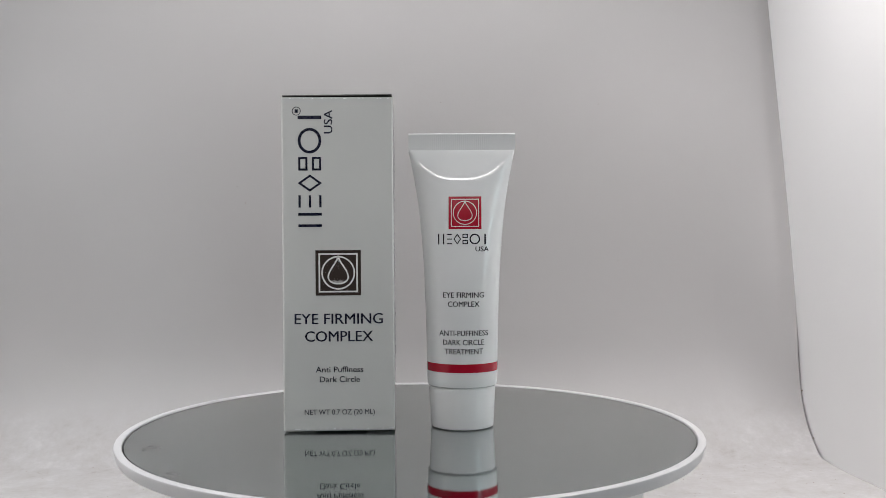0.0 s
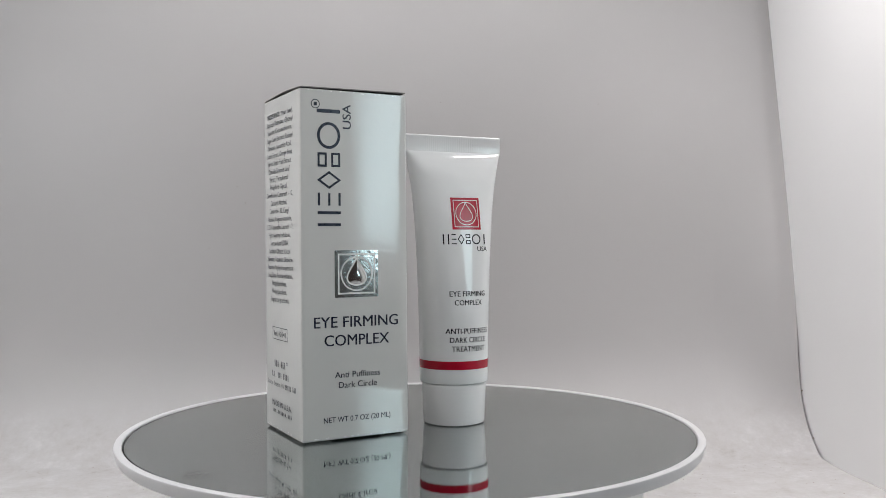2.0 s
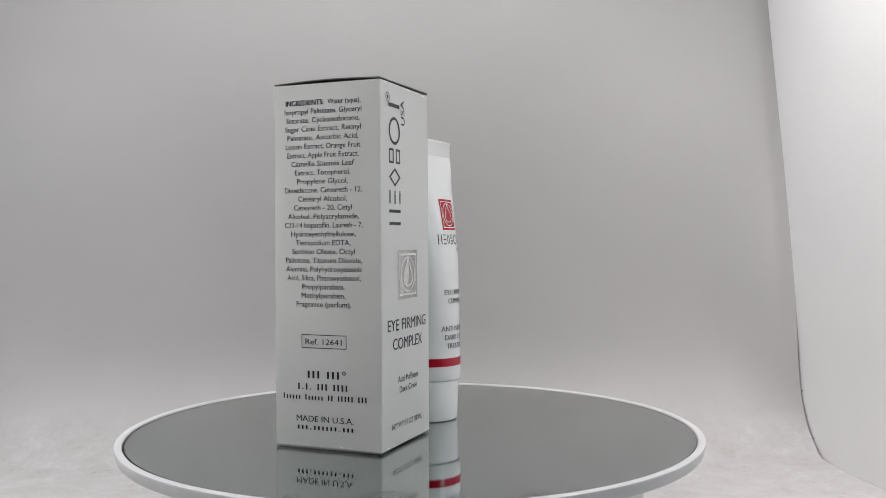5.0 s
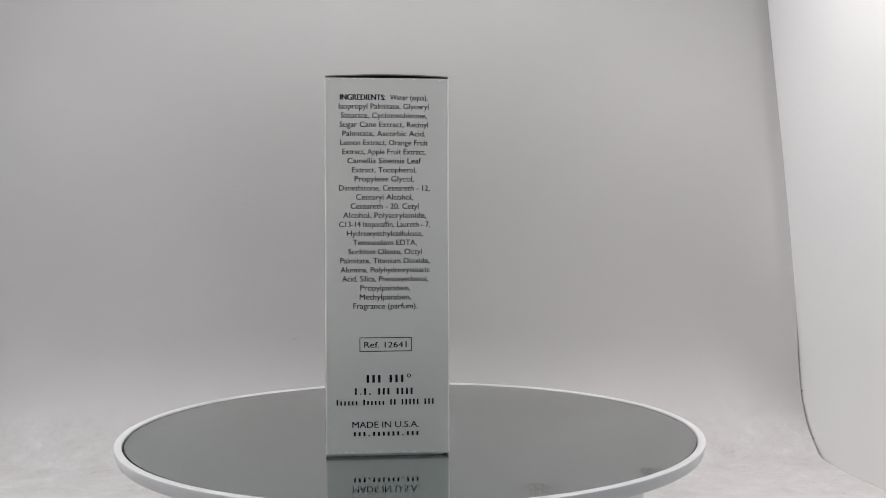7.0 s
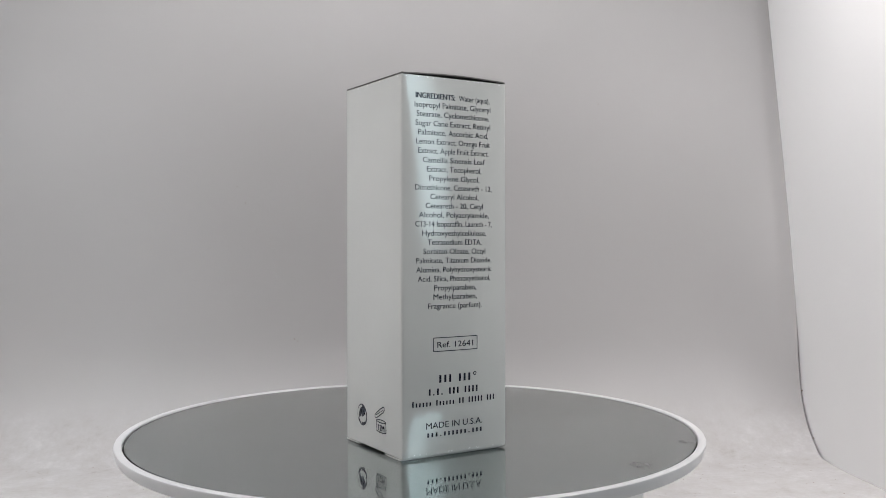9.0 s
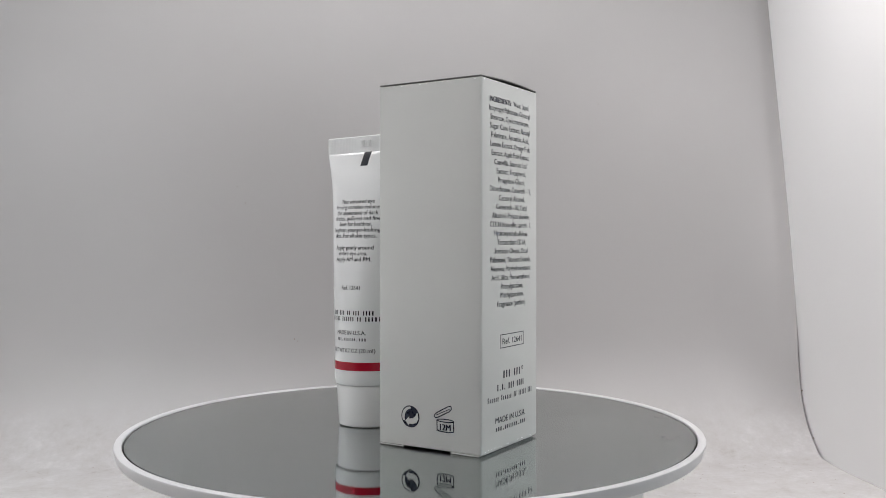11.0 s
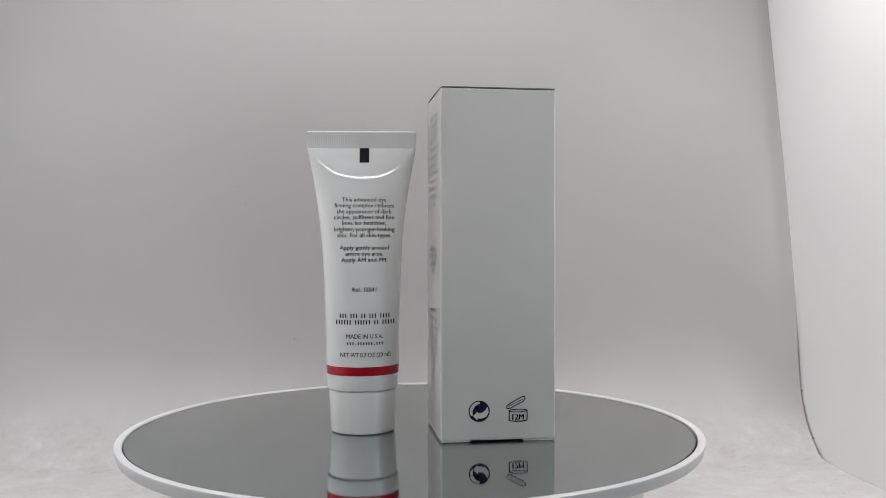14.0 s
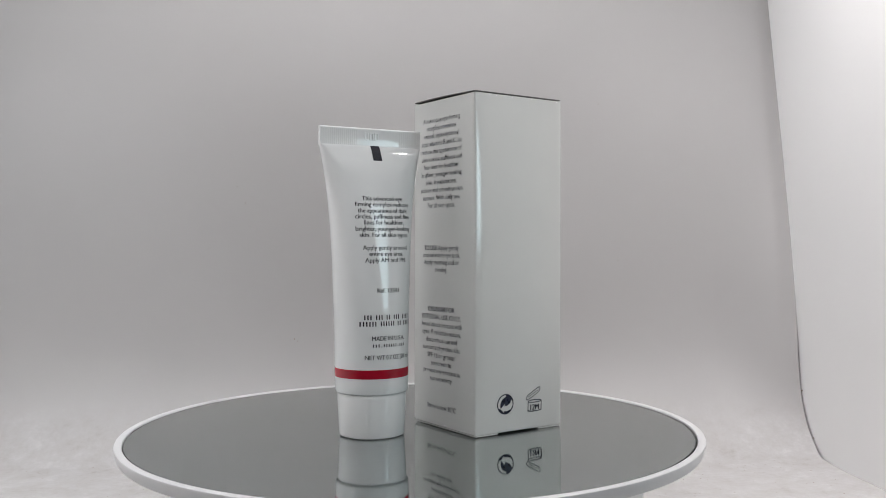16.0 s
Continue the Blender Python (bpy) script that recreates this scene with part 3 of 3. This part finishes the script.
# ---------------------------------------------------------------- tube
TUBE_AT, TUBE_YAW = (0.01782, 0.00184), -3.5
TUBE_SHAPE = [(0.0139, 0.0119, 0.0119), (0.0144, 0.0124, 0.0124), (0.0190, 0.0126, 0.0125), (0.030, 0.0128, 0.0122), (0.045, 0.0132, 0.0115), (0.060, 0.0139, 0.0104),
              (0.075, 0.0152, 0.0081), (0.085, 0.0166, 0.0061), (0.0925, 0.0180, 0.0050), (0.0962, 0.0187, 0.0047), (0.0975, 0.0190, 0.0045)]


def tube_power(z):
    """Round above the cap, flatter in front towards the crimp."""
    return 2.0 + 1.1 * min(1.0, max(0.0, (z - 0.03) / 0.05))


def tube_depth(y, z):
    """The belly's depth y at height z, cut by the slope that runs down from the crimp."""
    drop = max(0.0, 0.0980 - z)
    slope = 0.0007 + 0.0005 * (1 - math.exp(-drop / 0.0008)) + 0.45 * drop
    k = 0.0011
    h = max(k - abs(y - slope), 0.0) / k
    return max(0.0, min(y, slope) - h * h * k / 4)


def tube_section(z):
    z = min(max(z, TUBE_SHAPE[0][0]), TUBE_SHAPE[-1][0])
    for i in range(len(TUBE_SHAPE) - 1):
        (z0, a0, b0), (z1, a1, b1) = TUBE_SHAPE[i], TUBE_SHAPE[i + 1]
        if z <= z1:
            p, n = TUBE_SHAPE[max(i - 1, 0)], TUBE_SHAPE[min(i + 2, len(TUBE_SHAPE) - 1)]
            t = (z - z0) / (z1 - z0)
            vals = []
            for k, (v0, v1) in ((1, (a0, a1)), (2, (b0, b1))):
                m0 = (v1 - p[k]) / max(1e-9, z1 - p[0]) * (z1 - z0)
                m1 = (n[k] - v0) / max(1e-9, n[0] - z0) * (z1 - z0)
                vals.append((2 * t ** 3 - 3 * t * t + 1) * v0 + (t ** 3 - 2 * t * t + t) * m0 + (3 * t * t - 2 * t ** 3) * v1 + (t ** 3 - t * t) * m1)
            return vals[0], max(vals[1], 0.0006)
    return TUBE_SHAPE[-1][1], TUBE_SHAPE[-1][2]


def tube_put(side):
    def put(u, z, lift=0.0):
        a, b = tube_section(z - 0.0008)
        k = min(0.999, abs(u) / a)
        y = tube_depth(b * math.sqrt(1 - k ** tube_power(z)), z - 0.0008) + lift
        return Vector((u, -y, z)) if side == "front" else Vector((-u, y, z))
    return put


def tube_body(z0, z1, steps, grow=0.0, seg=128):
    bm = bmesh.new()
    rings = []
    for j in range(steps + 1):
        z = z0 + (z1 - z0) * j / steps
        a, b = tube_section(z - 0.0008)
        ring = []
        for i in range(seg):
            sn = math.sin(2 * math.pi * i / seg)
            y = math.copysign(tube_depth(b * math.sqrt(max(0.0, 1 - abs(math.cos(2 * math.pi * i / seg)) ** tube_power(z))), z - 0.0008), sn) + grow * sn
            ring.append(bm.verts.new(((a + grow) * math.cos(2 * math.pi * i / seg), y, z)))
        rings.append(ring)
    for r0, r1 in zip(rings, rings[1:]):
        for i in range(seg):
            j = (i + 1) % seg
            bm.faces.new((r0[i], r0[j], r1[j], r1[i]))
    if not grow:
        bm.faces.new(rings[0][::-1])
        bm.faces.new(rings[-1])
    return bm


def tube_crimp():
    """The flat welded end, with fine upright ribs; the middle of the back is smooth."""
    half, z0, z1, n = 0.0190, 0.0980, 0.1046, 220
    rows = []
    levels = (z0, z0 + 0.0004, z0 + 0.0008, z1 - 0.0010, z1 - 0.0007, z1 - 0.0004, z1)
    proud = (-0.0002, 0.0, 0.0, 0.0, 0.00012, 0.0001, -0.0003)
    outline = [(-half + 2 * half * i / n, -1) for i in range(n + 1)] + [(half - 2 * half * i / n, 1) for i in range(n + 1)]
    for x, s in outline:
        col = []
        for k, z in enumerate(levels):
            rib = 0.00006 * math.sin(x / 0.00075 * 2 * math.pi) if 1 < k < 4 else 0.0
            if s > 0 and -0.0105 < x < 0.0055:
                rib = 0.0
            elif s < 0:                     # pressed less deep in front, and not at the ends
                rib *= 0.45 * min(1.0, max(0.0, (x + 0.015) / 0.004)) * min(1.0, max(0.0, (0.011 - x) / 0.004))
            col.append((x, s * (0.00075 + rib + proud[k]), z))
        rows.append(col)
    bm = bmesh.new()
    g = [[bm.verts.new(p) for p in col] for col in rows]
    m = len(g)
    for i in range(m):
        for k in range(len(levels) - 1):
            bm.faces.new((g[i][k], g[(i + 1) % m][k], g[(i + 1) % m][k + 1], g[i][k + 1]))
    for k, flip in ((0, True), (len(levels) - 1, False)):
        for i in range(n):
            q = [g[i][k], g[i + 1][k], g[m - 2 - i][k], g[m - 1 - i][k]]
            bm.faces.new(q[::-1] if flip else q)
    bmesh.ops.recalc_face_normals(bm, faces=bm.faces)
    return bm


def tube():
    t = thing("tube", "glossy white squeeze tube with red band, standing on its cap", "tube", pose(*TUBE_AT, DISC_Z, 0, 0, TUBE_YAW))
    Z = 0.8
    cap = lathe([(0.0, 0.0002), (0.0102, 0.0002), (0.0105, 0.0), (0.0110, 0.0003), (0.0112, 0.0010), (0.0118, 0.0135), (0.0118, 0.0143), (0.0116, 0.0147), (0.0, 0.0147)])
    part("cap", cap, CAP_PLASTIC, t, "smooth white screw cap")
    body = part("body", tube_body(0.01475, 0.0985, 190), PLASTIC, t, "glossy white tube body flattened towards the end")
    part("crimp", tube_crimp(), PLASTIC, t, "flat ribbed crimped tube end")
    part("red_band", tube_body(0.0195 + 0.0008, 0.0225 + 0.0008, 4, 0.00005), RED, body, "red band printed round the tube")

    def line(side, s, cu, w, v, cap_h):
        tagged(part("printed_line", laid(mm_scaled(art_text(s, cu, w, v + Z, cap_h, 0.026)), tube_put(side), 0.00007), BLACK_INK, body, smooth=False), kind="stuff")

    def bars(side, pattern, cu, w, v, cap):
        tagged(part("printed_bar", laid(mm_scaled(art_bars(pattern, cu, w, v + Z, cap)), tube_put(side), 0.00007), BLACK_INK, body, smooth=False), kind="stuff")

    emblem(1.15, 69.3 + Z, 11.5, 0.26, tube_put("front"), body, RED, WHITE_INK, "emblem_plate", "square red printed emblem", 0.00006, 12)
    cells = [(-8.5, -5.9), (-5.2, -3.4), (-2.9, -0.2), (0.2, 2.2), (2.7, 6.4), (7.2, 9.4)]
    for kind, (a, b) in zip(SIGN, cells):
        part("brand_shape", laid(mm_scaled(sign_shape(kind, lambda x, y, a=a: (a + x, 64.0 + Z + y), b - a, 3.7, 0.46)), tube_put("front"), 0.00007), BLACK_INK, body, smooth=False)
    line("front", "USA", 7.1, 4.67, 61.56, 1.78)
    line("front", "EYE FIRMING", 0.56, 14.26, 45.51, 1.96)
    line("front", "COMPLEX", 0.6, 10.98, 42.37, 1.96)
    line("front", "ANTI-PUFFINESS", 0.55, 17.0, 32.3, 1.96)
    line("front", "DARK CIRCLE", 0.54, 14.28, 29.13, 1.96)
    line("front", "TREATMENT", 0.62, 13.3, 26.0, 1.96)
    part("registration_mark", laid(mm_scaled(art_rect(-0.75, 2.6, 92.5 + Z, 97.8 + Z, 2, 10)), tube_put("back"), 0.00007), BLACK_INK, body, "small black print mark", False)
    rows = [("This advanced eye", 15.3, 78.8), ("firming complex reduces", 20.4, 76.8), ("the appearance of dark", 18.8, 74.7), ("circles, puffiness and fine", 20.7, 72.7),
            ("lines for healthier,", 15.0, 70.7), ("brighter, younger-looking", 20.7, 68.6), ("skin. For all skin types.", 18.5, 66.5), ("Apply gently around", 16.8, 62.3),
            ("entire eye area.", 12.8, 60.25), ("Apply AM and PM.", 15.7, 58.1)]
    for s, w, v in rows:
        line("back", s, 0.87, w, v, 1.56)
    line("back", "Ref. 12641", 0.85, 8.15, 48.05, 1.54)
    bars("back", "XXX XXX XX XXX XXXX", 0.9, 17.4, 39.1, 1.54)
    bars("back", "XXXXXX XXXXXX XX XXXXX", 1.1, 20.4, 36.95, 1.54)
    line("back", "MADE IN U.S.A.", 0.93, 12.4, 32.2, 1.54)
    bars("back", "xxx.xxxxxx.xxx", 1.0, 12.6, 30.0, 1.4)
    line("back", "NET WT 0.7 OZ (20 ml)", 1.13, 17.1, 25.9, 1.55)
    # lot code pressed into the crimp, as plain raised bars
    code = art_join(*[art_stroke(rect_pts(c - 0.55, c + 0.55, 99.8 + Z, 102.0 + Z), 0.28) for c in (-1.9, -0.1, 1.7)])
    laid(mm_scaled(code), lambda u, z, lift: Vector((-u, 0.00072 + lift, z)), 0.0)
    raised = bmesh.ops.extrude_face_region(code, geom=code.faces[:])["geom"]
    bmesh.ops.translate(code, verts=[g for g in raised if isinstance(g, bmesh.types.BMVert)], vec=(0, 0.00035, 0))
    bmesh.ops.recalc_face_normals(code, faces=code.faces)
    part("lot_code", code, PLASTIC, t, "raised code pressed into the crimp", False)
    return t


TUBE = tube()


# ---------------------------------------------------------------- dust on the backdrop
def dust():
    rng = random.Random(4)
    bm = bmesh.new()

    def grain(x, y, z, r, flat):
        verts = []
        for k in range(7):
            a = 2 * math.pi * k / 7
            q = r * rng.uniform(0.6, 1.2)
            verts.append(bm.verts.new((x + q * math.cos(a), y + (q * math.sin(a) if flat else 0), z + (0 if flat else q * math.sin(a)))))
        tip = bm.verts.new((x, y - (0 if flat else r * 0.5), z + (r * 0.5 if flat else 0)))
        for k in range(7):
            bm.faces.new((verts[k], verts[(k + 1) % 7], tip))

    prof = [p for p in sheet_profile() if p[1] > -0.02]
    spots = [(-0.2065, 0.1256), (0.0159, 0.1417), (-0.0891, 0.0866), (-0.0936, 0.0954), (-0.0625, 0.0143), (-0.0608, 0.0132), (-0.0648, 0.0138), (0.1025, 0.1409),
             (-0.108, 0.0624), (0.1111, 0.055)]
    for x, z in spots:
        y = float(np.interp(z, [p[1] for p in prof], [p[0] for p in prof]))
        grain(x, y + sag(x, z) - 0.0016, z, rng.uniform(0.0002, 0.0004), False)
    for x, y in [(0.0877, 0.1081), (0.0995, 0.0948), (0.1395, 0.1035), (0.1577, 0.0941), (0.1571, 0.107), (0.1778, 0.1105), (-0.1777, 0.108), (-0.1498, 0.12), (-0.1257, 0.0718)]:
        for _ in range(5):
            grain(x + rng.gauss(0, 0.004), y + rng.gauss(0, 0.003), FLOOR_Z + 0.0006, rng.uniform(0.00015, 0.0004), True)
    for _ in range(110):
        x, y = rng.uniform(0.08, 0.195), rng.uniform(0.0, 0.115)
        grain(x, y, FLOOR_Z + 0.0008, rng.uniform(0.00012, 0.0004), True)
    edge = [p for p in sheet_profile() if p[1] < 0.02 and p[0] > 0.11]
    for k in (5, 14):             # dirt caught in the seam beside the right panel
        y, z = edge[min(k, len(edge) - 1)]
        grain(RIGHT_X - 0.0009, y - 0.0012, z + 0.0012, rng.uniform(0.0004, 0.0007), False)
    for _ in range(40):
        x, y = rng.uniform(-0.21, -0.10), rng.uniform(-0.02, 0.10)
        grain(x, y, FLOOR_Z + 0.0006, rng.uniform(0.0001, 0.00025), True)
    tagged(mesh_object("dust", bm, SPECK), "brown dust grains scattered on the white sheet", "dust", kind="stuff")


dust()


# ---------------------------------------------------------------- movement
def motions():
    def turned(t, x=0.0, y=0.0, z=0.0, yaw=0.0):
        a = radians(TURN * t)
        return pose(x * math.cos(a) - y * math.sin(a), x * math.sin(a) + y * math.cos(a), z, 0, 0, yaw + TURN * t)

    times = [i * 0.5 for i in range(33)]
    walk(PLATTER, [(t, turned(t, 0, 0, -FLOOR_Z)) for t in times])
    walk(CARTON, [(t, turned(t, *CARTON_AT, DISC_Z + 0.0001, CARTON_YAW) @ pose(0, 0, 0, 0, CARTON_LEAN, 0)) for t in times])
    walk(TUBE, [(t, turned(t, *TUBE_AT, DISC_Z, TUBE_YAW)) for t in times])


motions()
